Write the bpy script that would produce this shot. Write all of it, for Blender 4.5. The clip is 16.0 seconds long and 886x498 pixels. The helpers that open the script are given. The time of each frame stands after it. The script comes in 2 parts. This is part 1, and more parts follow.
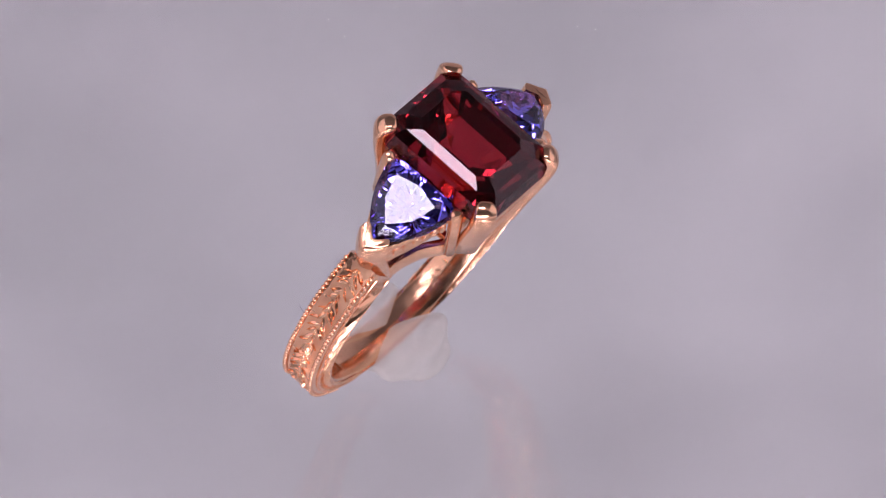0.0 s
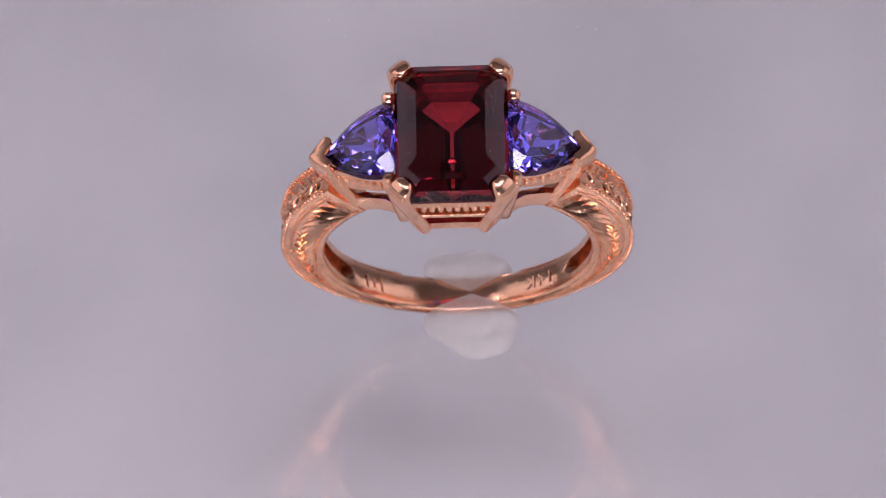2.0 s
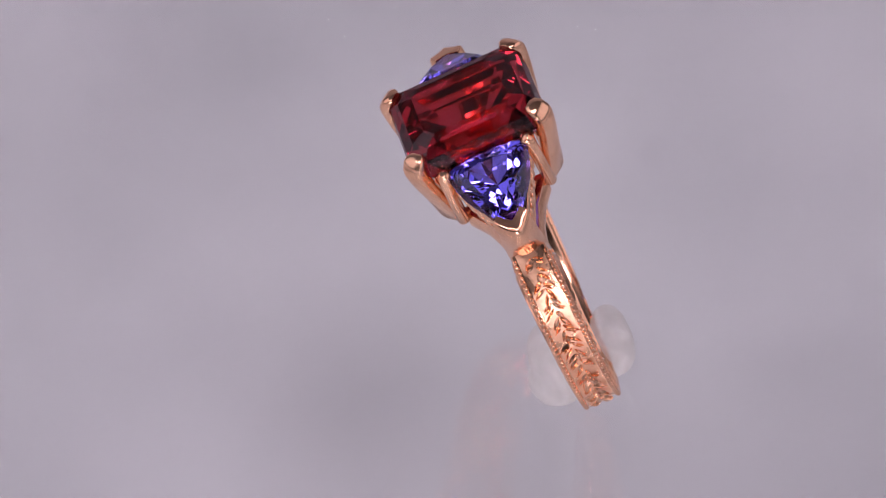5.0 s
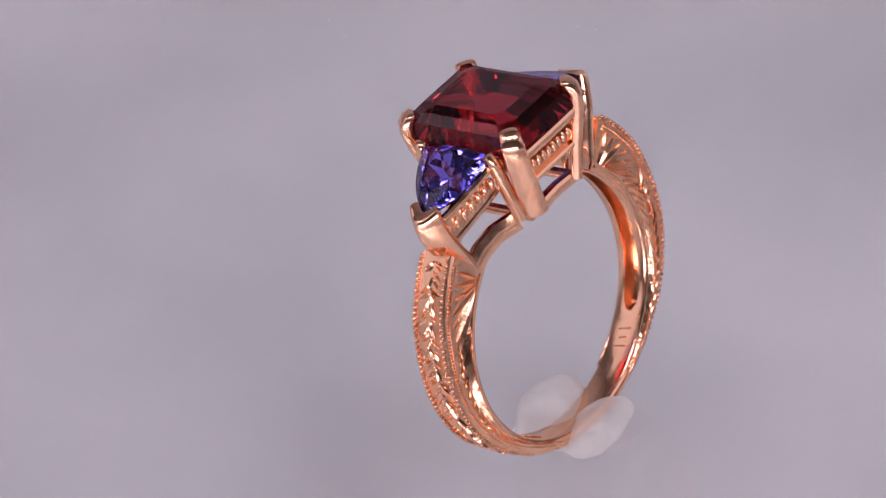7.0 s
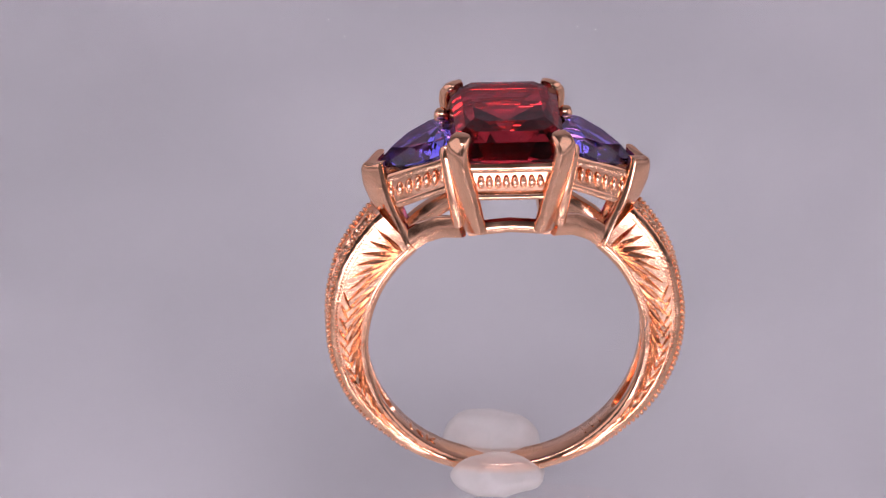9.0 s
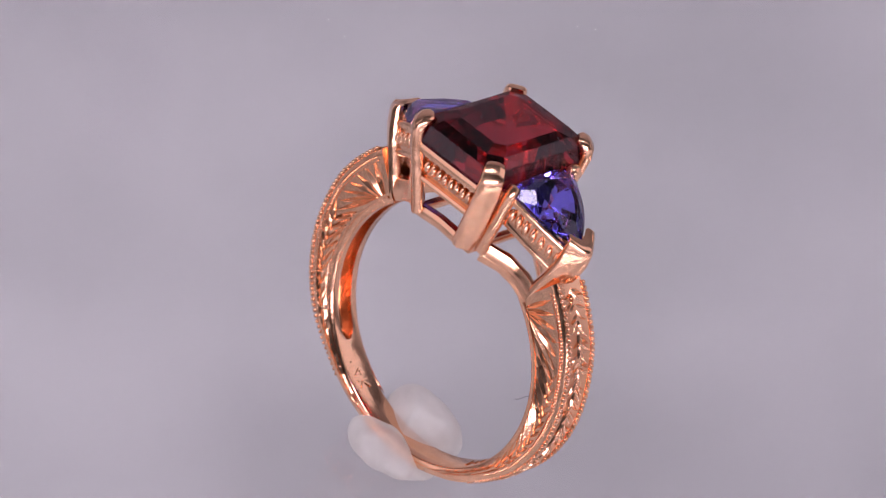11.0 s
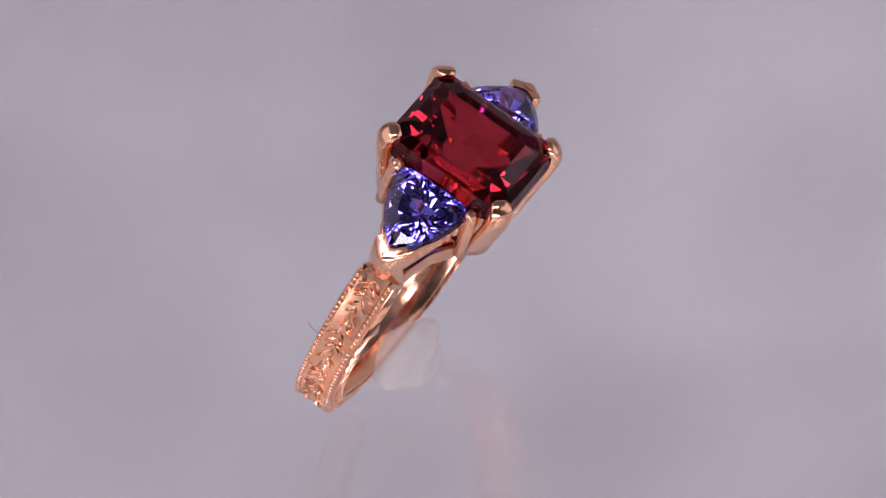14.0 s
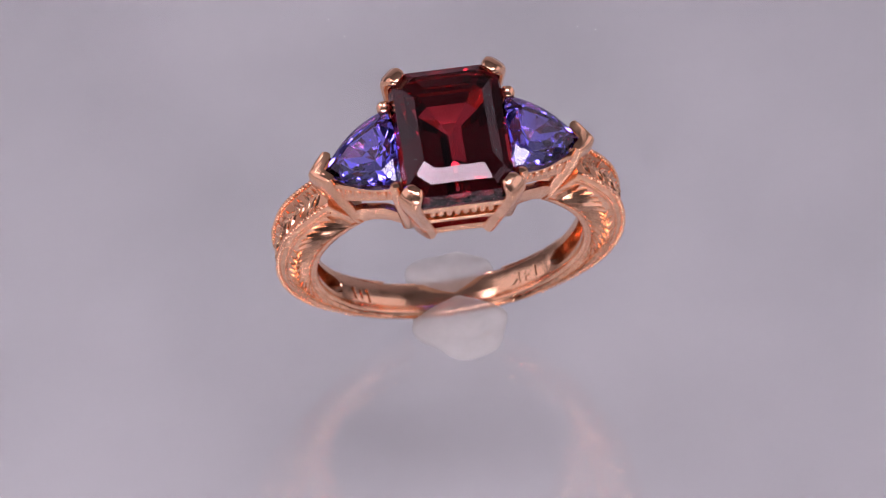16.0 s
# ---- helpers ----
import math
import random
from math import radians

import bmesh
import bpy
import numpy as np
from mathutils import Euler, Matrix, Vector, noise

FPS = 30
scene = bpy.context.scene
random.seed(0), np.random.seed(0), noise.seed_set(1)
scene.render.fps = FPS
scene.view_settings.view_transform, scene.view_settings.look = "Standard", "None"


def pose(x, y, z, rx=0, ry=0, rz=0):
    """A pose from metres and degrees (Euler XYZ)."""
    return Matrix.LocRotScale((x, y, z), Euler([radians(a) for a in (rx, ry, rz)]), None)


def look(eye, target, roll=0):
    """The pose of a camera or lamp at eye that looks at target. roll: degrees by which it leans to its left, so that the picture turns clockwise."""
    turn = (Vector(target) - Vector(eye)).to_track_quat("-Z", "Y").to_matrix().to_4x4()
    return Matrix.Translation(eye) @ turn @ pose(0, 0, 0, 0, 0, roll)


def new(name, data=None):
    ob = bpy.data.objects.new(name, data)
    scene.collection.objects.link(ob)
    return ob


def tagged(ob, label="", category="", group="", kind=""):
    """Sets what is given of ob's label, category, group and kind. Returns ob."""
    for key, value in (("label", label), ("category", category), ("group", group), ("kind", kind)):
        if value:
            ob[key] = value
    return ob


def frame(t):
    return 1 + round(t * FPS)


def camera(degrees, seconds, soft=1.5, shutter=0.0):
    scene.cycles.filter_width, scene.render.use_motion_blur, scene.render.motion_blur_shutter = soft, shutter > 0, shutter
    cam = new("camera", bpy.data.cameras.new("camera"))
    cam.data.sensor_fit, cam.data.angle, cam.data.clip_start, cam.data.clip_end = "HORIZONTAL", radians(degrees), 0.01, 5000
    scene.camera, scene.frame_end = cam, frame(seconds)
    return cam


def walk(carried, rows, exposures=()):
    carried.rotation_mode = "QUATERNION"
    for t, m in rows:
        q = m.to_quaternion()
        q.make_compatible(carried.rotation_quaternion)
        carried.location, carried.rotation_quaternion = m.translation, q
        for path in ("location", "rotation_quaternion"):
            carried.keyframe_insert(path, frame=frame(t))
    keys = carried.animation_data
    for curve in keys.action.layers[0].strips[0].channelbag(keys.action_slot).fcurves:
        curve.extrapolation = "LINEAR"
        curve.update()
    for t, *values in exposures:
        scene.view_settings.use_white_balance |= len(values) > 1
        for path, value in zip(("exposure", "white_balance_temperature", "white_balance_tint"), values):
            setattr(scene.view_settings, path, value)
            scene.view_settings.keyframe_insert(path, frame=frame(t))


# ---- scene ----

MM = 0.001
# the still camera and the turning table, in millimetres and radians
ELEV, DIST, SHIFT_X, SHIFT_Y, ROLL = 0.7844, 300.67, 2.3232, -2.6962, 0.0075
LIFT = 10.1                                    # height of the ring's centre over the glass
SPEED, START = 0.4387, -0.8752                  # turn of the table
EASE = (-0.0041, -0.0110)                       # its slight unevenness over one turn
RING_X, RING_Y, TILT, SWAY = -1.2902, 4.6569, 0.3349, -0.0289

cam = camera(10.848, 16.0, soft=0.8)
cam.data.dof.use_dof, cam.data.dof.focus_distance, cam.data.dof.aperture_fstop = True, 0.2915, 80.0
fw = Vector((0, math.cos(ELEV), -math.sin(ELEV)))
up = Vector((0, math.sin(ELEV), math.cos(ELEV)))
right = Vector((math.cos(ROLL), 0, 0)) - math.sin(ROLL) * up
up = Vector((math.sin(ROLL), 0, 0)) + math.cos(ROLL) * up
eye = (-(SHIFT_X * right + SHIFT_Y * up + DIST * fw) + Vector((0, 0, LIFT))) * MM
CAM_POSE = look(eye, eye + fw, -math.degrees(ROLL))
walk(cam, [(0.0, CAM_POSE), (16.0, CAM_POSE)], [(0.0, -0.04), (2.5, -0.09), (4.0, -0.12), (7.0, -0.11), (9.0, -0.02), (12.0, -0.06), (16.0, -0.09)])


# ---- light ----
world = bpy.data.worlds.new("room")
scene.world = world
world.use_nodes = True
world.node_tree.nodes["Background"].inputs[0].default_value = (0.80, 0.78, 0.86, 1)
world.node_tree.nodes["Background"].inputs[1].default_value = 0.3


def toward(az, el, d):
    a, e = radians(az), radians(el)
    return Vector((math.sin(a) * math.cos(e), math.cos(a) * math.cos(e), math.sin(e))) * d


def soft_light(name, az, el, d, sx, sy, watts, colour):
    data = bpy.data.lights.new(name, "AREA")
    data.shape, data.size, data.size_y, data.energy, data.color = "RECTANGLE", sx, sy, watts, colour
    ob = new(name, data)
    ob.matrix_world = look(toward(az, el, d), (0, 0, 0.01))
    return tagged(ob, "unseen white lamp panel around the ring", "lamp")


TINT = (1.0, 0.885, 1.03)
soft_light("panel_lamp", -151, 68.5, 0.48, 0.12, 0.058, 0.34, TINT)
soft_light("panel_lamp", -112, 57, 0.48, 0.09, 0.06, 0.20, TINT)
soft_light("panel_lamp", 151, 70.0, 0.48, 0.12, 0.11, 0.52, TINT)
# broad fill from both sides, added to brighten the gold; no known source
soft_light("side_fill_lamp", -95, 30, 0.5, 0.60, 0.46, 0.66, TINT)
soft_light("side_fill_lamp", 95, 30, 0.5, 0.60, 0.46, 0.66, TINT)
soft_light("strip_lamp", 180, 6.0, 0.5, 0.42, 0.06, 1.40, TINT)


# ---- materials ----
def material(name):
    m = bpy.data.materials.new(name)
    m.use_nodes = True
    return m, m.node_tree.nodes, m.node_tree.links, m.node_tree.nodes["Principled BSDF"]


def noise_node(nodes, links, scale, detail=4.0, rough=0.55):
    co = nodes.new("ShaderNodeTexCoord")
    n = nodes.new("ShaderNodeTexNoise")
    n.inputs["Scale"].default_value, n.inputs["Detail"].default_value, n.inputs["Roughness"].default_value = scale, detail, rough
    links.new(co.outputs["Object"], n.inputs["Vector"])
    return n


def ramp(nodes, links, fac, lo, hi, a=0.35, b=0.65):
    r = nodes.new("ShaderNodeValToRGB")
    r.color_ramp.elements[0].position, r.color_ramp.elements[1].position = a, b
    r.color_ramp.elements[0].color, r.color_ramp.elements[1].color = (*lo, 1), (*hi, 1)
    links.new(fac, r.inputs["Fac"])
    return r


def bump(nodes, links, bsdf, height, strength, distance):
    b = nodes.new("ShaderNodeBump")
    b.inputs["Strength"].default_value, b.inputs["Distance"].default_value = strength, distance
    links.new(height, b.inputs["Height"])
    links.new(b.outputs["Normal"], bsdf.inputs["Normal"])


def gold_material(name, colour, dark, rough, relief):
    m, nodes, links, b = material(name)
    b.inputs["Metallic"].default_value = 1.0
    n = noise_node(nodes, links, 900, 5)
    c = ramp(nodes, links, n.outputs["Fac"], dark, colour)
    links.new(c.outputs["Color"], b.inputs["Base Color"])
    r = ramp(nodes, links, n.outputs["Fac"], (rough * 0.7,) * 3, (rough * 1.4,) * 3)
    links.new(r.outputs["Color"], b.inputs["Roughness"])
    fine = noise_node(nodes, links, 3500, 3)
    wavy = noise_node(nodes, links, 420, 2)
    both = nodes.new("ShaderNodeMath")
    both.operation = "MULTIPLY_ADD"
    both.inputs[1].default_value = 4.0
    links.new(wavy.outputs["Fac"], both.inputs[0])
    links.new(fine.outputs["Fac"], both.inputs[2])
    bump(nodes, links, b, both.outputs[0], relief, 0.00006)
    return m


POLISHED = gold_material("polished rose gold", (0.95, 0.555, 0.36), (0.90, 0.49, 0.30), 0.185, 0.15)
SATIN = gold_material("satin rose gold", (0.96, 0.57, 0.37), (0.91, 0.50, 0.31), 0.33, 0.5)
ENGRAVED = gold_material("engraved rose gold", (0.96, 0.57, 0.37), (0.90, 0.49, 0.295), 0.18, 0.3)


def gem_material(name, colour, ior, shine):
    """Tinted on the way in and out; clear gloss on the facets, total reflection inside."""
    m = bpy.data.materials.new(name)
    m.use_nodes = True
    nodes, links = m.node_tree.nodes, m.node_tree.links
    nodes.remove(nodes["Principled BSDF"])
    inner = nodes.new("ShaderNodeBsdfRefraction")
    inner.inputs["Color"].default_value, inner.inputs["IOR"].default_value, inner.inputs["Roughness"].default_value = (*colour, 1), ior, 0.0
    gloss = nodes.new("ShaderNodeBsdfGlossy")
    gloss.inputs["Color"].default_value, gloss.inputs["Roughness"].default_value = (*shine, 1), 0.02
    fresnel = nodes.new("ShaderNodeFresnel")
    fresnel.inputs["IOR"].default_value = ior
    mix = nodes.new("ShaderNodeMixShader")
    links.new(fresnel.outputs[0], mix.inputs[0])
    links.new(inner.outputs[0], mix.inputs[1])
    links.new(gloss.outputs[0], mix.inputs[2])
    links.new(mix.outputs[0], nodes["Material Output"].inputs["Surface"])
    return m


GARNET = gem_material("deep red garnet", (0.67, 0.175, 0.215), 1.76, (0.66, 0.54, 0.57))
TANZANITE = gem_material("violet blue tanzanite", (0.51, 0.46, 1.0), 1.69, (0.88, 0.88, 1.0))


def wax_material():
    m, nodes, links, b = material("clear setting wax")
    n = noise_node(nodes, links, 700, 5)
    c = ramp(nodes, links, n.outputs["Fac"], (0.90, 0.89, 0.84), (0.98, 0.97, 0.93))
    links.new(c.outputs["Color"], b.inputs["Base Color"])
    b.inputs["Roughness"].default_value = 0.3
    bump(nodes, links, b, n.outputs["Fac"], 0.6, 0.0003)
    out = nodes["Material Output"]
    tl = nodes.new("ShaderNodeBsdfTranslucent")
    links.new(c.outputs["Color"], tl.inputs["Color"])
    tr = nodes.new("ShaderNodeBsdfTransparent")
    tr.inputs["Color"].default_value = (0.97, 0.97, 0.96, 1)
    m1, m2 = nodes.new("ShaderNodeMixShader"), nodes.new("ShaderNodeMixShader")
    m1.inputs[0].default_value, m2.inputs[0].default_value = 0.35, 0.54
    links.new(b.outputs[0], m1.inputs[1])
    links.new(tl.outputs[0], m1.inputs[2])
    links.new(m1.outputs[0], m2.inputs[1])
    links.new(tr.outputs[0], m2.inputs[2])
    links.new(m2.outputs[0], out.inputs["Surface"])
    return m


WAX = wax_material()


def glass_material():
    m = bpy.data.materials.new("clear glass plate")
    m.use_nodes = True
    nodes, links = m.node_tree.nodes, m.node_tree.links
    nodes.remove(nodes["Principled BSDF"])
    g = nodes.new("ShaderNodeBsdfGlass")
    g.inputs["Color"].default_value, g.inputs["IOR"].default_value, g.inputs["Roughness"].default_value = (0.99, 0.99, 0.99, 1), 1.43, 0.055
    links.new(g.outputs[0], nodes["Material Output"].inputs["Surface"])
    return m


PLATE = glass_material()


def table_material():
    m, nodes, links, b = material("matt white acrylic")
    # broad, faint random mottling of the disc's tone
    n = noise_node(nodes, links, 30, 3, 0.5)
    c = ramp(nodes, links, n.outputs["Fac"], (0.285, 0.288, 0.293), (0.368, 0.37, 0.374), 0.3, 0.62)
    links.new(c.outputs["Color"], b.inputs["Base Color"])
    b.inputs["Roughness"].default_value = 0.7
    return m


ACRYLIC = table_material()


def plain_material(name, lo, hi, rough, scale):
    m, nodes, links, b = material(name)
    n = noise_node(nodes, links, scale, 5)
    c = ramp(nodes, links, n.outputs["Fac"], lo, hi)
    links.new(c.outputs["Color"], b.inputs["Base Color"])
    b.inputs["Roughness"].default_value = rough
    bump(nodes, links, b, n.outputs["Fac"], 0.2, 0.001)
    return m


CLOTH = plain_material("white tent cloth", (0.70, 0.69, 0.72), (0.78, 0.77, 0.80), 0.9, 60)
# greys for unseen walls, chosen by how dark gold and facets should reflect
GREY = plain_material("grey cloth toned for reflections", (0.26, 0.26, 0.27), (0.32, 0.32, 0.33), 0.9, 60)
DARK = plain_material("dark grey cloth toned for reflections", (0.09, 0.09, 0.095), (0.12, 0.12, 0.125), 0.9, 60)
LINT = plain_material("grey lint", (0.10, 0.10, 0.12), (0.2, 0.2, 0.22), 0.9, 4000)


# ---- helpers for meshes (millimetres) ----
def part(name, bm, mat, parent=None, label="", smooth=True, scale=MM):
    bmesh.ops.recalc_face_normals(bm, faces=bm.faces)
    bmesh.ops.scale(bm, vec=(scale,) * 3, verts=bm.verts)
    me = bpy.data.meshes.new(name)
    bm.to_mesh(me)
    bm.free()
    me.materials.append(mat)
    if smooth:
        me.set_sharp_from_angle(angle=radians(40))
        for p in me.polygons:
            p.use_smooth = True
    ob = new(name, me)
    if parent is not None:
        ob.parent = parent
    if label:
        tagged(ob, label)
    return ob


def loft(bm, rings, cap=True, closed=False):
    rows = [[bm.verts.new(p) for p in r] for r in rings]
    n = len(rows[0])
    pairs = list(zip(rows, rows[1:])) + ([(rows[-1], rows[0])] if closed else [])
    for a, b in pairs:
        for i in range(n):
            j = (i + 1) % n
            bm.faces.new((a[i], a[j], b[j], b[i]))
    if cap and not closed:
        bm.faces.new(rows[0][::-1])
        bm.faces.new(rows[-1])
    return bm


def sweep(bm, path, sizes, side, power=3.5, n=14):
    """A bar of rounded section along path; sizes: (half width, half depth) at each point; side: the width's direction."""
    path = [Vector(p) for p in path]
    rings = []
    for i, p in enumerate(path):
        a, b = path[max(i - 1, 0)], path[min(i + 1, len(path) - 1)]
        d = (b - a).normalized()
        s = Vector(side)
        s = (s - d * s.dot(d)).normalized()
        q = d.cross(s)
        w, h = sizes[i]
        ring = []
        for k in range(n):
            t = 2 * math.pi * k / n
            c, sn = math.cos(t), math.sin(t)
            m = (abs(c) ** power + abs(sn) ** power) ** (-1 / power)
            ring.append(p + s * (w * c * m) + q * (h * sn * m))
        rings.append(ring)
    return loft(bm, rings)


def ball(bm, centre, r, squash=(1, 1, 1), u=8, v=6):
    out = bmesh.ops.create_uvsphere(bm, u_segments=u, v_segments=v, radius=r)
    for w in out["verts"]:
        w.co = Vector((w.co.x * squash[0], w.co.y * squash[1], w.co.z * squash[2])) + Vector(centre)


def smoothstep(a, b, x):
    t = max(0.0, min(1.0, (x - a) / (b - a)))
    return t * t * (3 - 2 * t)


# ---- the table ----
def build_tent():
    def slab(name, x0, x1, y0, y1, z0, z1, mat, label):
        bm = bmesh.new()
        bmesh.ops.create_cube(bm, size=1)
        for v in bm.verts:
            v.co = Vector(((x0 + x1) / 2 + v.co.x * (x1 - x0), (y0 + y1) / 2 + v.co.y * (y1 - y0), (z0 + z1) / 2 + v.co.z * (z1 - z0)))
        ob = part(name, bm, mat, None, "", False, 1.0)
        return tagged(ob, label, kind="structure")
    slab("floor", -0.6, 0.6, -0.7, 0.6, -0.06, -0.03, CLOTH, "white cloth floor of the light tent")
    # unseen sides, front and ceiling, added in grey to hold reflections down
    slab("wall_left", -0.62, -0.6, -0.7, 0.6, -0.06, 0.8, GREY, "unseen grey side wall, added to dim reflections")
    slab("wall_right", 0.6, 0.62, -0.7, 0.6, -0.06, 0.8, GREY, "unseen grey side wall, added to dim reflections")
    slab("wall_back", -0.62, 0.62, 0.6, 0.62, -0.06, 0.8, CLOTH, "white cloth back wall of the light tent")
    slab("wall_front", -0.62, 0.62, -0.72, -0.7, -0.06, 0.8, DARK, "unseen dark front wall, added to darken reflections")
    slab("ceiling", -0.62, 0.62, -0.72, 0.62, 0.8, 0.82, GREY, "unseen grey ceiling, added to dim reflections")


DEPTH = 20.0                                   # from the glass plate down to the white disc


def disc(prof, n=96):
    bm = bmesh.new()
    return loft(bm, [[(r * math.cos(2 * math.pi * k / n), r * math.sin(2 * math.pi * k / n), z) for k in range(n)] for r, z in prof])


def build_turntable():
    top = new("turntable")
    tagged(top, "white turntable under a clear glass plate, faintly mottled", "turntable")
    z = -DEPTH
    part("disc", disc([(118, z), (119.4, z - 0.5), (120, z - 1.8), (120, z - 8), (118, z - 9)]), ACRYLIC, top, "matt white disc")
    plate = part("glass_plate", disc([(109.5, 0), (110, -0.4), (110, -1.6), (109.5, -2.0)]), PLATE, top, "clear glass plate")
    plate.visible_shadow = False
    for k in range(4):
        a = math.pi / 4 + math.pi / 2 * k
        bm = disc([(3, -2.0), (3, z + 1), (4, z)], 24)
        bmesh.ops.translate(bm, verts=bm.verts, vec=(98 * math.cos(a), 98 * math.sin(a), 0))
        part("standoff", bm, POLISHED, top, "metal standoff")
    part("foot", disc([(60, z - 9), (60, -29.0), (62, -30.0)], 48), CLOTH, top, "white round foot")
    return top


# ---- the ring, in its own space: x along the three stones, z outward through the large stone ----
RI, HOOP_Z = 8.71, 0.47
OUTER = ((-90, 9.36), (-68, 9.45), (-41, 9.85), (-23, 10.42), (0, 11.1), (19, 11.6), (28, 11.92), (48, 12.3))


def outer_radius(deg):
    return float(np.interp(deg, [o[0] for o in OUTER], [o[1] for o in OUTER]))


def top_half(deg):
    return float(np.interp(deg, [-90, -40, 0, 48], [1.17, 1.16, 1.14, 1.12]))


def base_half(deg):
    return float(np.interp(deg, [-90, -40, 0, 25, 49], [1.14, 1.18, 1.23, 1.27, 1.30]))


def polar(deg, r, y, side=1):
    a = radians(deg)
    return Vector((side * r * math.cos(a), y, HOOP_Z + r * math.sin(a)))


END = 49.5


def build_shank(ring):
    bm = bmesh.new()
    rings = []
    steps = [END - i * 1.5 for i in range(int((END + 90) / 1.5) + 1)]
    full = [(d, 1) for d in steps] + [(d, -1) for d in reversed(steps[:-1])]
    for d, side in full:
        ro, ht, hb = outer_radius(d), top_half(d), base_half(d)
        hollow = 0.9 * smoothstep(-38, -34, d) * (1 - smoothstep(42, 44, d))
        slot = 0.46 * max(0.05, smoothstep(-38, -32, d)) ** 0.5
        rec = 0.025 * smoothstep(-66, -58, d)
        half = [(RI + hollow, 0.0), (RI + hollow, slot), (RI + 0.02, slot + 0.1), (RI, hb - 0.2), (RI + 0.10, hb - 0.06), (RI + 0.3, hb),
                (ro - 0.45, ht + 0.10), (ro - 0.10, ht + 0.03), (ro, ht - 0.06), (ro, ht - 0.24), (ro - rec, ht - 0.34), (ro - rec, 0.0)]
        prof = half + [(r, -y) for r, y in reversed(half[1:-1])]
        rings.append([polar(d, r, y, side) for r, y in prof])
    loft(bm, rings)
    n = len(rings[0])
    for k, f in enumerate(bm.faces):
        f.material_index = (1 if k % n in (9, 10, 11, 12) else 2 if k % n in (5, 6, 15, 16) else 0) if len(f.verts) == 4 else 0
    shank = part("shank", bm, POLISHED, ring, "polished rose gold band, hollowed inside the shoulders")
    shank.data.materials.append(SATIN)
    shank.data.materials.append(ENGRAVED)
    return shank


def leaf(bm, base, along, across, out, length, width, height, bend=0.0):
    """A raised, ridged leaf with a pointed tip."""
    n = 5
    mid, lef, rig = [], [], []
    for i in range(n + 1):
        t = i / n
        w = width * math.sin(math.pi * min(0.98, 0.06 + 0.92 * t)) ** 0.8 * (1.1 - 0.5 * t)
        c = base + along * (length * t) + across * (bend * math.sin(math.pi * t * 0.5))
        mid.append(bm.verts.new(c + out * (height * (0.4 + math.sin(math.pi * (0.1 + 0.8 * t))))))
        lef.append(bm.verts.new(c + across * w - out * 0.02))
        rig.append(bm.verts.new(c - across * w - out * 0.02))
    for i in range(n):
        bm.faces.new((lef[i], lef[i + 1], mid[i + 1], mid[i]))
        bm.faces.new((mid[i], mid[i + 1], rig[i + 1], rig[i]))
    bm.faces.new((lef[0], mid[0], rig[0]))
    bm.faces.new((lef[n], rig[n], mid[n]))


def build_flank(shank, side, sy, rnd):
    """Leaf cuts on one flank of a shoulder, between two plain borders."""
    out = Vector((0, sy, 0))

    def at(d, f, lift=0.01):
        r0, r1 = RI + 0.32, outer_radius(d) - 0.46
        y0, y1 = base_half(d), top_half(d) + 0.10
        return polar(d, r0 + (r1 - r0) * f, sy * (y0 + (y1 - y0) * f + lift), side)

    def cut(bm, d0, f0, d1, f1, width, height, bend):
        a, b = at(d0, f0), at(d1, f1)
        al = b - a
        ln = al.length
        al.normalize()
        leaf(bm, a, al, out.cross(al).normalized(), out, ln, width, height, bend)
    for f, half, low in ((0.05, 0.09, -66), (0.93, 0.07, -60)):
        bm = bmesh.new()
        path = [at(END - 2.0 - k * 2.4, f, 0.015) for k in range(int((END - 2.0 - low) / 2.4) + 1)]
        sweep(bm, path, [(half, 0.06)] * len(path), (1, 0, 0.3), 2.2, 8)
        part("flank_border", bm, POLISHED, shank)
    bm = bmesh.new()
    bow = sy * side
    # a spray that opens from the foot of the setting
    for k in range(7):
        cut(bm, END - 4.0 - 1.1 * k, 0.14, END - 3.5 - 4.6 * k, 0.90 - 0.02 * k, 0.22 + 0.03 * (k % 2), 0.17, 0.12 * bow)
    # then paired leaves down the band
    d, k = 20.0, 0
    while d > -60:
        fade = 1 - 0.55 * smoothstep(-20, -62, d)
        cut(bm, d + 6.5, 0.14, d - 5.5 + rnd.uniform(-0.7, 0.7), 0.80, rnd.uniform(0.19, 0.23) * fade, 0.14 * fade, 0.16 * bow)
        cut(bm, d + 1.0, 0.90, d - 5.0, 0.52, rnd.uniform(0.10, 0.14) * fade, 0.10 * fade, -0.08 * bow)
        if k % 2:
            cut(bm, d + 2.0, 0.16, d - 5.0, 0.46, 0.09 * fade, 0.08 * fade, 0.08 * bow)
        d -= 4.6
        k += 1
    tagged(part("flank_engraving", bm, ENGRAVED, shank, "spray of engraved leaf cuts"), kind="stuff")


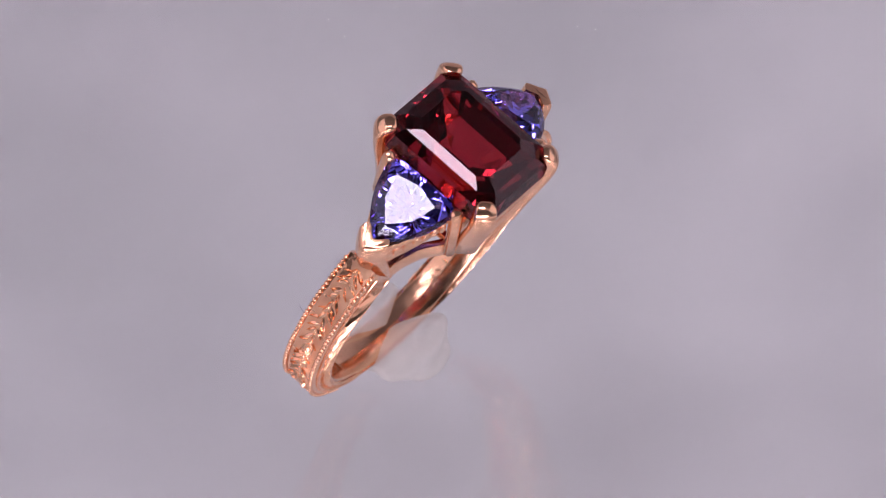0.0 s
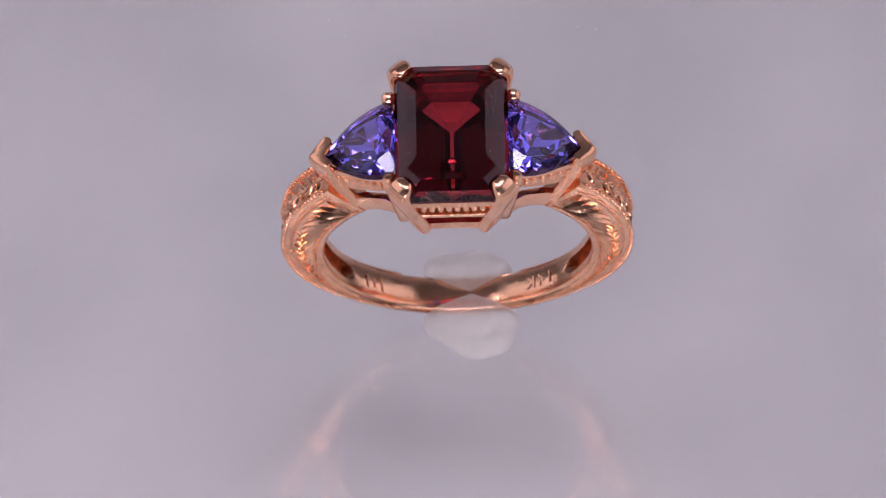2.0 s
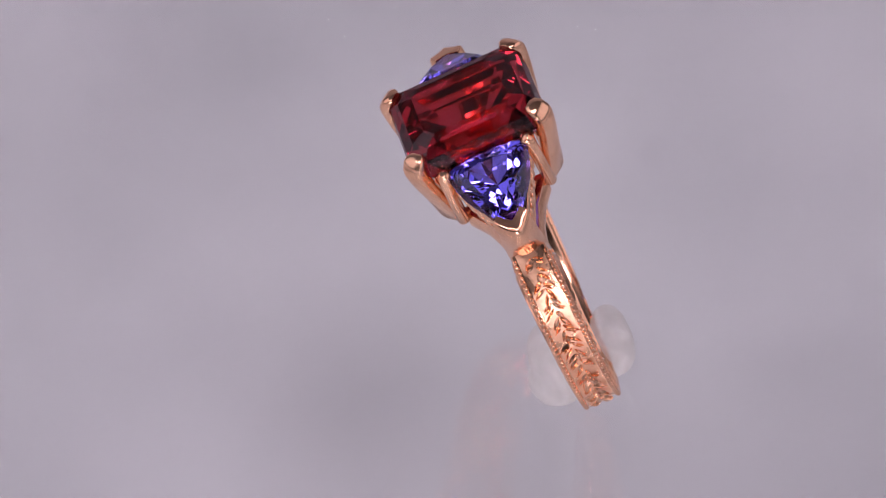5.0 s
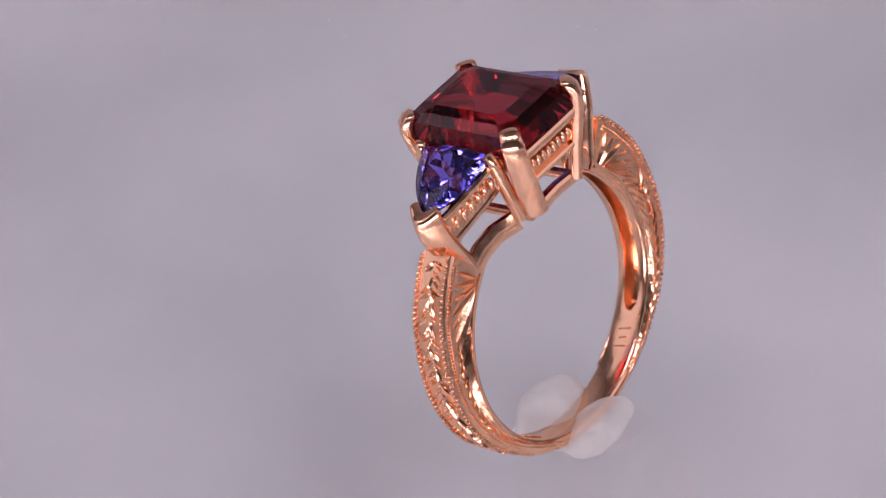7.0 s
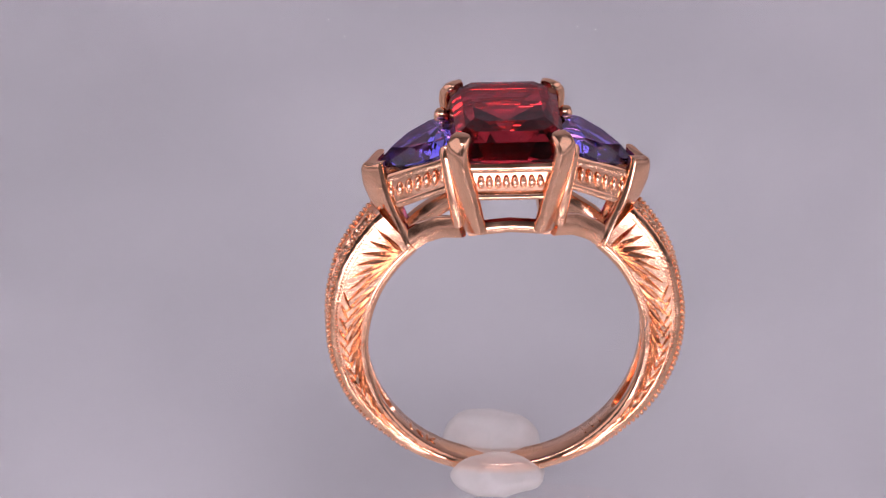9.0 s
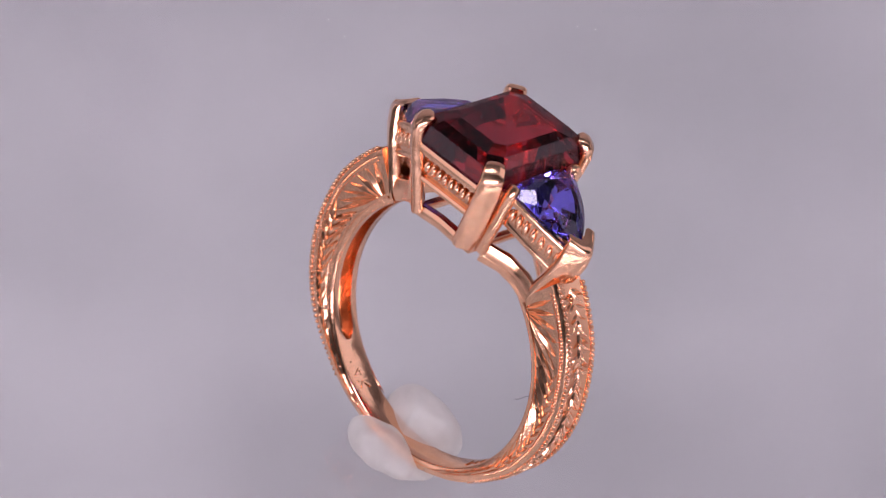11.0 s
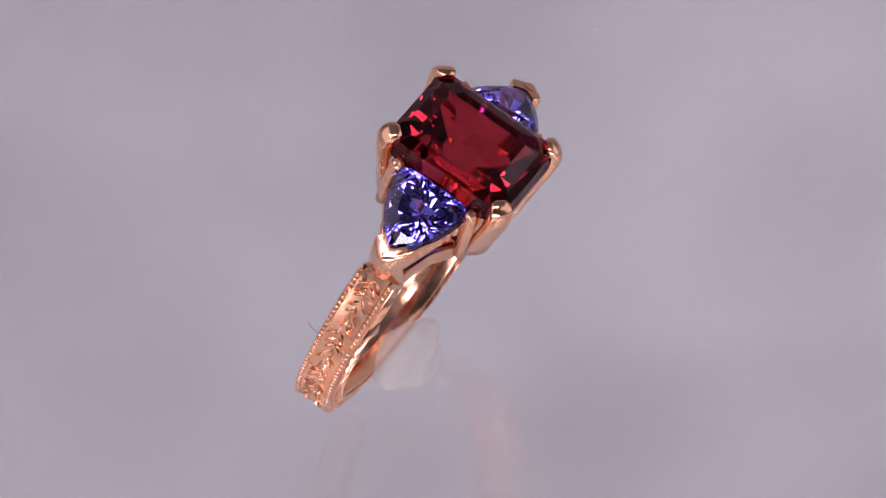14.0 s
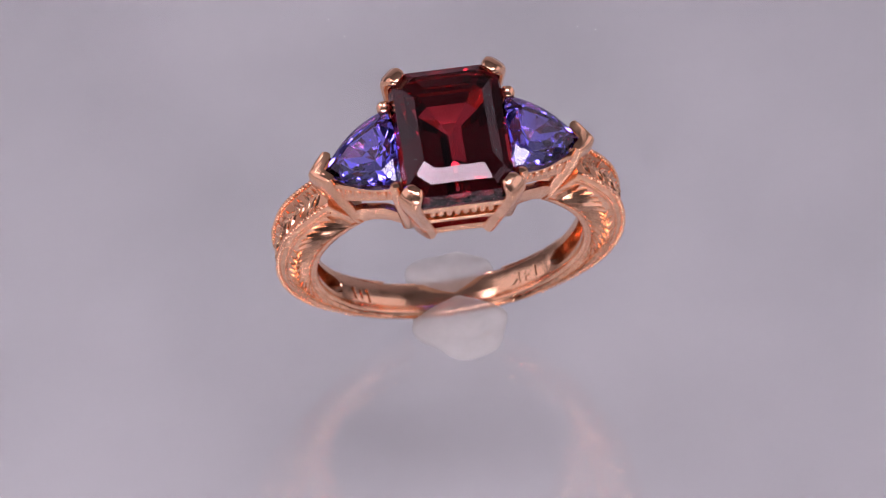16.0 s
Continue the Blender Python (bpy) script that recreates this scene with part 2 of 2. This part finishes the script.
def build_engraving(shank):
    rnd = random.Random(4)
    for side in (1, -1):
        for sy in (1, -1):
            bm = bmesh.new()
            d = END - 2.0
            while d > -50:
                ro, ht = outer_radius(d), top_half(d)
                worn = smoothstep(-14, -48, d)
                ball(bm, polar(d, ro + 0.08 - 0.08 * worn, sy * (ht - 0.05), side), 0.17 - 0.06 * worn + rnd.uniform(-0.012, 0.012), u=7, v=5)
                d -= degrees_of(0.36, ro)
            tagged(part("milgrain", bm, POLISHED, shank, "row of tiny rose gold beads"), kind="stuff")
            # second, finer line below the edge on the flank
            bm = bmesh.new()
            d = END - 3.0
            while d > -40:
                ro, ht = outer_radius(d), top_half(d)
                ball(bm, polar(d, ro - 0.42, sy * (ht + 0.11), side), 0.09, u=6, v=4)
                d -= degrees_of(0.24, ro)
            tagged(part("fine_milgrain", bm, POLISHED, shank, "fine beaded line on the flank"), kind="stuff")
            build_flank(shank, side, sy, rnd)
        # wheat pattern between the beaded edges
        bm = bmesh.new()
        d, k = END - 2.5, 0
        while d > -58:
            ro = outer_radius(d) - 0.025
            o = polar(d, 1.0, 0, side) - Vector((0, 0, HOOP_Z))
            o.normalize()
            t = polar(d - 1, ro, 0, side) - polar(d, ro, 0, side)
            t.normalize()
            for sy in (1, -1):
                tw = rnd.uniform(-0.28, 0.28)
                al = (t * (0.82 - tw) + Vector((0, sy, 0)) * (0.57 + tw)).normalized()
                ac = o.cross(al).normalized()
                base = polar(d - (k % 2) * 0.6 * sy, ro, sy * 0.03, side)
                leaf(bm, base, al, ac, o, rnd.uniform(0.7, 1.05), rnd.uniform(0.12, 0.2), rnd.uniform(0.04, 0.09), rnd.uniform(-0.15, 0.15))
                if k % 3 == 0:
                    al2 = (t * 0.5 + Vector((0, sy, 0)) * 0.85).normalized()
                    leaf(bm, polar(d - 1.5, ro, sy * 0.2, side), al2, o.cross(al2).normalized(), o, 0.55, 0.09, 0.12)
            d -= degrees_of(0.52, ro)
            k += 1
        tagged(part("leaf_engraving", bm, ENGRAVED, shank, "wheat-leaf engraving between beaded edges"), kind="stuff")


def degrees_of(length, r):
    return math.degrees(length / r)


def step_outline(hx, hy, cut, z):
    return [Vector(p) for p in ((hx, -hy + cut, z), (hx, hy - cut, z), (hx - cut, hy, z), (-hx + cut, hy, z),
                                (-hx, hy - cut, z), (-hx, -hy + cut, z), (-hx + cut, -hy, z), (hx - cut, -hy, z))]


def build_centre_stone(ring):
    bm = bmesh.new()
    rows = [step_outline(2.14, 2.82, 0.60, 16.72), step_outline(2.74, 3.78, 0.80, 16.43), step_outline(3.32, 4.36, 0.94, 15.93),
            step_outline(3.55, 4.58, 1.0, 14.82), step_outline(3.55, 4.58, 1.0, 14.66), step_outline(2.78, 3.66, 0.85, 13.4),
            step_outline(1.85, 2.65, 0.62, 12.2), step_outline(0.75, 1.6, 0.28, 11.2), step_outline(0.12, 0.9, 0.05, 10.8)]
    loft(bm, rows)
    return part("centre_stone", bm, GARNET, ring, "deep red emerald-cut garnet with stepped facets", smooth=False)


TRI_O = (5.2, 0.0, 13.85)


def trillion_matrix(side):
    m = Matrix.Translation(TRI_O) @ Matrix.Rotation(radians(27 if side < 0 else 23.5), 4, "Y")
    if side < 0:
        m = Matrix.Rotation(math.pi, 4, "Z") @ m
    return m


def tri_radius(a):
    """Outline of a triangle with bowed sides; a corner lies at a = 0."""
    d = a % (2 * math.pi / 3) - math.pi / 3
    return -1.275 * math.cos(d) + math.sqrt(1.975 ** 2 - (1.275 * math.sin(d)) ** 2)


def build_side_stone(ring, side):
    bm = bmesh.new()
    n, R = 24, 3.12

    def at(a, scale, z):
        return bm.verts.new((R * scale * tri_radius(a) * math.cos(a), R * scale * tri_radius(a) * math.sin(a), z))
    ang = [2 * math.pi * k / n for k in range(n)]
    g0, g1 = [at(a, 1, 0.07) for a in ang], [at(a, 1, -0.07) for a in ang]
    for i in range(n):
        bm.faces.new((g0[i], g0[(i + 1) % n], g1[(i + 1) % n], g1[i]))
    # crown: six-cornered table, star facets, kites and girdle facets
    tb = [at(math.pi / 3 * k, 0.60, 0.74) for k in range(6)]
    md = [at(math.pi / 3 * (k + 0.5), 0.82, 0.46) for k in range(6)]
    bm.faces.new(tb)
    for k in range(6):
        c = [g0[(4 * k + j) % n] for j in range(5)]
        bm.faces.new((tb[k], md[k], tb[(k + 1) % 6]))
        for u, v in zip(c, c[1:]):
            bm.faces.new((u, v, md[k]))
        bm.faces.new((tb[k], c[0], md[k]))
        bm.faces.new((tb[(k + 1) % 6], md[k], c[4]))
    # pavilion: two rows of long facets down to the culet
    p1 = [at(2 * math.pi * (k + 0.5) / 12, 0.70, -0.86) for k in range(12)]
    p2 = [at(2 * math.pi * k / 12, 0.34, -1.68) for k in range(12)]
    cu = bm.verts.new((0, 0, -2.3))
    for k in range(12):
        a, b, c = g1[2 * k], g1[(2 * k + 1) % n], g1[(2 * k + 2) % n]
        bm.faces.new((a, b, p1[k]))
        bm.faces.new((b, c, p1[k]))
        bm.faces.new((c, p1[(k + 1) % 12], p1[k]))
        bm.faces.new((p1[k], p1[(k + 1) % 12], p2[(k + 1) % 12]))
        bm.faces.new((p1[k], p2[(k + 1) % 12], p2[k]))
        bm.faces.new((p2[k], p2[(k + 1) % 12], cu))
    bmesh.ops.transform(bm, matrix=trillion_matrix(side), verts=bm.verts)
    return part("side_stone", bm, TANZANITE, ring, "violet-blue trillion-cut tanzanite", smooth=False)


def build_prongs(ring):
    for sx in (1, -1):
        for sy in (1, -1):
            bm = bmesh.new()
            side = (sx * 0.72, -sy * 0.70, 0)
            path = [(2.12, 3.5, 9.62), (2.16, 3.52, 9.7), (2.6, 3.8, 11.8), (3.14, 4.2, 14.1), (3.3, 4.32, 15.25), (3.27, 4.3, 15.65), (3.1, 4.13, 15.98), (2.9, 3.92, 16.15), (2.76, 3.78, 16.19)]
            sizes = [(0.76, 0.36), (0.82, 0.41), (0.80, 0.42), (0.76, 0.43), (0.74, 0.44), (0.73, 0.44), (0.70, 0.41), (0.62, 0.34), (0.42, 0.2)]
            sweep(bm, [(sx * x, sy * y, z) for x, y, z in path], sizes, side, 3.4, 18)
            part("corner_prong", bm, POLISHED, ring)
            bm = bmesh.new()
            path = [(3.08, 3.0, 9.7), (3.12, 3.0, 9.8), (3.55, 2.95, 12.3), (3.86, 2.86, 14.3), (3.92, 2.8, 14.75), (3.94, 2.72, 14.97), (3.95, 2.68, 15.05)]
            sizes = [(0.34, 0.34), (0.42, 0.40), (0.44, 0.40), (0.48, 0.44), (0.46, 0.44), (0.34, 0.34), (0.14, 0.14)]
            sweep(bm, [(sx * x, sy * y, z) for x, y, z in path], sizes, (1, 0, 0), 2.4, 12)
            part("small_prong", bm, POLISHED, ring)
        # the V-shaped prong round the outer tip
        bm = bmesh.new()

        def chevron(apex, reach, spread, thick, z, drop):
            pts = [(apex, 0, 0), (apex - 0.25, 0.33 * spread, 0), (apex - reach, spread, 1), (apex - reach - thick * 0.75, spread - thick * 0.55, 1),
                   (apex - thick * 1.25, 0, 0)]
            pts = pts + [(x, -y, f) for x, y, f in (pts[3], pts[2], pts[1])]
            return [Vector((sx * x, y, z - drop * f)) for x, y, f in pts]
        rows = [chevron(8.74, 0.95, 1.0, 0.42, 12.84, -0.42), chevron(8.99, 1.0, 1.14, 0.62, 12.72, -0.5), chevron(9.13, 1.08, 1.24, 0.74, 12.35, -0.5),
                chevron(9.02, 1.40, 1.33, 0.9, 11.35, 0.5), chevron(8.7, 1.9, 1.40, 0.95, 10.5, 1.6), chevron(8.35, 2.2, 1.44, 0.95, 9.75, 2.6)]
        loft(bm, rows)
        bmesh.ops.subdivide_edges(bm, edges=bm.edges[:], cuts=2, use_grid_fill=True)
        for k in range(2):
            bmesh.ops.smooth_vert(bm, verts=bm.verts, factor=0.5, use_axis_x=True, use_axis_y=True, use_axis_z=True)
        part("v_prong", bm, POLISHED, ring)


def build_gallery(ring):
    def bar(name, pts, w, h, side=(0, 0, 1)):
        bm = bmesh.new()
        sweep(bm, pts, [(h, w)] * len(pts), side, 4.0, 10)
        return part(name, bm, POLISHED, ring)

    bm = bmesh.new()
    ball(bm, (0, 0, 0), 1.0, u=10, v=7)
    first = part("bead", bm, POLISHED, ring)
    seeds = [first]

    def beads(a, b, r, n, tall=1.2):
        a, b = Vector(a), Vector(b)
        for k in range(n):
            ob = seeds.pop() if seeds else new("bead", first.data)
            ob.parent = ring
            ob.location = a.lerp(b, (k + 0.5) / n) * MM
            ob.scale = (r, r, r * tall)

    for sy in (1, -1):
        bar("gallery_rail", [(-2.6, sy * 4.32, 14.25), (0, sy * 4.34, 14.25), (2.6, sy * 4.32, 14.25)], 0.28, 0.32)
        bar("gallery_web", [(-2.4, sy * 3.86, 12.95), (2.4, sy * 3.86, 12.95)], 0.14, 0.8)
        bar("gallery_rail", [(-2.4, sy * 4.04, 12.15), (0, sy * 4.04, 12.15), (2.4, sy * 4.04, 12.15)], 0.26, 0.2)
        beads((-2.1, sy * 4.12, 13.12), (2.1, sy * 4.12, 13.12), 0.24, 8, 1.75)
        bar("base_rail", [(-2.1, sy * 3.5, 9.75), (0, sy * 3.55, 9.95), (2.1, sy * 3.5, 9.75)], 0.36, 0.42)
    for sx in (1, -1):
        bar("gallery_rail", [(sx * 3.25, -3.3, 14.1), (sx * 3.25, 3.3, 14.1)], 0.25, 0.3)
        bar("base_rail", [(sx * 2.3, -3.3, 9.4), (sx * 2.3, 3.3, 9.4)], 0.3, 0.3)
        for sy in (1, -1):
            top = [(sx * 3.9, sy * 2.45, 13.92), (sx * 5.4, sy * 1.88, 13.2), (sx * 6.4, sy * 1.38, 12.65), (sx * 7.6, sy * 0.7, 11.95)]
            bar("gallery_rail", top, 0.22, 0.26)
            low = [(x * 0.985, y * 0.86, z - 1.2) for x, y, z in top]
            bar("gallery_web", low, 0.12, 1.0)
            low = [(x * 0.97, y * 0.84, z - 1.95) for x, y, z in top]
            bar("gallery_rail", low, 0.22, 0.22)
            a, b = [(x * 0.99, y * 1.0, z - 1.0) for x, y, z in (top[0], top[-1])]
            m = [top[1][0] * 0.99, top[1][1] * 0.98, top[1][2] - 1.0]
            beads(a, m, 0.24, 3, 2.1)
            beads(m, b, 0.24, 4, 2.1)
            bar("base_rail", [polar(72, 9.4, sy * 2.5, sx), polar(64, 9.5, sy * 1.6, sx), polar(56, 9.55, sy * 1.1, sx), polar(49, 9.5, sy * 0.85, sx)], 0.32, 0.72)


def build_mark(shank):
    """The stamp inside the band, each character bent onto the inner face."""
    for ch, mid in (("1", -47.0), ("4", -52.0), ("K", -57.5)):
        cu = bpy.data.curves.new("stamp", "FONT")
        cu.body, cu.size, cu.align_x, cu.align_y, cu.extrude = ch, 1.15, "CENTER", "CENTER", 0.0
        tmp = new("stamp", cu)
        me = bpy.data.meshes.new_from_object(tmp.evaluated_get(bpy.context.evaluated_depsgraph_get()))
        bpy.data.objects.remove(tmp)
        bm = bmesh.new()
        bm.from_mesh(me)
        bpy.data.meshes.remove(me)
        out = bmesh.ops.extrude_face_region(bm, geom=bm.faces[:])
        for v in out["geom"]:
            if isinstance(v, bmesh.types.BMVert):
                v.co.z += 0.09
        for v in bm.verts:
            v.co = polar(mid - math.degrees(v.co.x / RI), RI + 0.005 - v.co.z, v.co.y, 1)
        part("stamp", bm, ENGRAVED, shank, "stamped character " + ch)
    # a worn mark opposite, too small to read
    for mid, wide in ((-46, 0.42), (-50, 0.30), (-54, 0.46)):
        bm = bmesh.new()
        path = [polar(mid + 0.4 * k, RI - 0.02, wide * (k - 1.5) / 1.5, -1) for k in range(4)]
        sweep(bm, path, [(0.09, 0.045)] * 4, (0, 0, 1), 2.4, 8)
        part("worn_mark", bm, ENGRAVED, shank)


def build_dust(ring):
    """Specks that lie on the tables and upper facets of the stones, and a fibre on the band."""
    rnd = random.Random(11)
    spots = []
    for side, n in ((-1, 46), (1, 12)):
        m = trillion_matrix(side)
        spots += [m @ Vector((rnd.uniform(-0.8, 1.3), rnd.uniform(-0.9, 0.9), 0.745)) for k in range(n)]
    spots += [Vector((rnd.choice((-1, 1)) * rnd.uniform(2.2, 2.68), rnd.uniform(-2.3, 2.3), 0)) for k in range(26)]
    bm = bmesh.new()
    for p in spots:
        if p.z == 0:
            p.z = 16.725 - (abs(p.x) - 2.14) * 0.483
        ball(bm, p, rnd.uniform(0.015, 0.04), (1, rnd.uniform(0.6, 1.4), 0.5), 5, 4)
    tagged(part("dust", bm, LINT, ring, "grey dust specks on the stones"), kind="stuff")
    bm = bmesh.new()
    path = [(-9.0, 1.2, 1.9), (-9.0, 1.6, 2.0), (-8.9, 1.9, 1.95), (-8.75, 2.15, 1.75), (-8.7, 2.4, 1.8), (-8.72, 2.55, 1.95)]
    sweep(bm, path, [(0.025, 0.025)] * 6, (1, 0, 0), 2, 6)
    part("lint_fibre", bm, LINT, ring, "tiny dark lint fibre")


def build_ring():
    ring = new("ring")
    tagged(ring, "rose gold three-stone ring with red and violet gems, standing in wax", "ring")
    shank = build_shank(ring)
    build_engraving(shank)
    build_mark(shank)
    build_centre_stone(ring)
    for side in (1, -1):
        build_side_stone(ring, side)
    build_prongs(ring)
    build_gallery(ring)
    build_dust(ring)
    return ring


RING_IN_TABLE = Matrix.Translation((RING_X * MM, RING_Y * MM, LIFT * MM)) @ Matrix.Rotation(TILT, 4, "X") @ Matrix.Rotation(SWAY, 4, "Y")


# ---- the wax that holds the ring ----
def build_wax():
    bm = bmesh.new()
    bmesh.ops.create_icosphere(bm, subdivisions=5, radius=1.0)
    m = Matrix.Translation((RING_X, RING_Y, LIFT)) @ Matrix.Rotation(TILT, 4, "X") @ Matrix.Rotation(SWAY, 4, "Y")
    heart = Vector((0.5, 0, -9.1))
    lobes = (((0.1, 0, -9.3), (2.9, 2.3, 1.0)), ((0.75, -2.0, -8.05), (3.4, 1.85, 1.95)), ((0.6, 1.7, -8.65), (3.1, 1.65, 1.45)), ((1.3, -2.6, -9.2), (2.3, 2.2, 1.4)))
    for v in bm.verts:
        d = v.co.normalized()
        far = 0.3
        for c, r in lobes:
            o = [(heart[i] - c[i]) / r[i] for i in range(3)]
            k = [d[i] / r[i] for i in range(3)]
            A, B, C = sum(x * x for x in k), sum(x * y for x, y in zip(k, o)), sum(x * x for x in o) - 1
            if B * B - A * C > 0:
                far = max(far, (-B + math.sqrt(B * B - A * C)) / A)
        far *= 1 + 0.12 * noise.noise(d * 2.1 + Vector((3, 1, 7))) + 0.05 * noise.noise(d * 5.0) + 0.02 * noise.noise(d * 14.0)
        q = heart + d * far
        if q.z > -8.5 and abs(q.y) < 0.25 + 0.42 * abs(q.x - 0.6):
            q.z = -8.5
        w = m @ q
        w.z = max(w.z, 0.0)
        v.co = w
    for k in range(5):
        bmesh.ops.smooth_vert(bm, verts=bm.verts, factor=0.5, use_axis_x=True, use_axis_y=True, use_axis_z=True)
    ob = part("wax", bm, WAX)
    return tagged(ob, "lump of translucent whitish wax under the ring", "wax")


def motions():
    def turned(t, m):
        a = SPEED * t + START + EASE[0] * math.cos(SPEED * t) + EASE[1] * math.sin(SPEED * t)
        return Matrix.Rotation(-a, 4, "Z") @ m
    times = [i * 0.5 for i in range(33)]
    walk(ring, [(t, turned(t, RING_IN_TABLE)) for t in times])
    walk(wax, [(t, turned(t, Matrix.Identity(4))) for t in times])
    walk(turntable, [(t, turned(t, Matrix.Identity(4))) for t in times])


build_tent()
turntable = build_turntable()
wax = build_wax()
ring = build_ring()
motions()
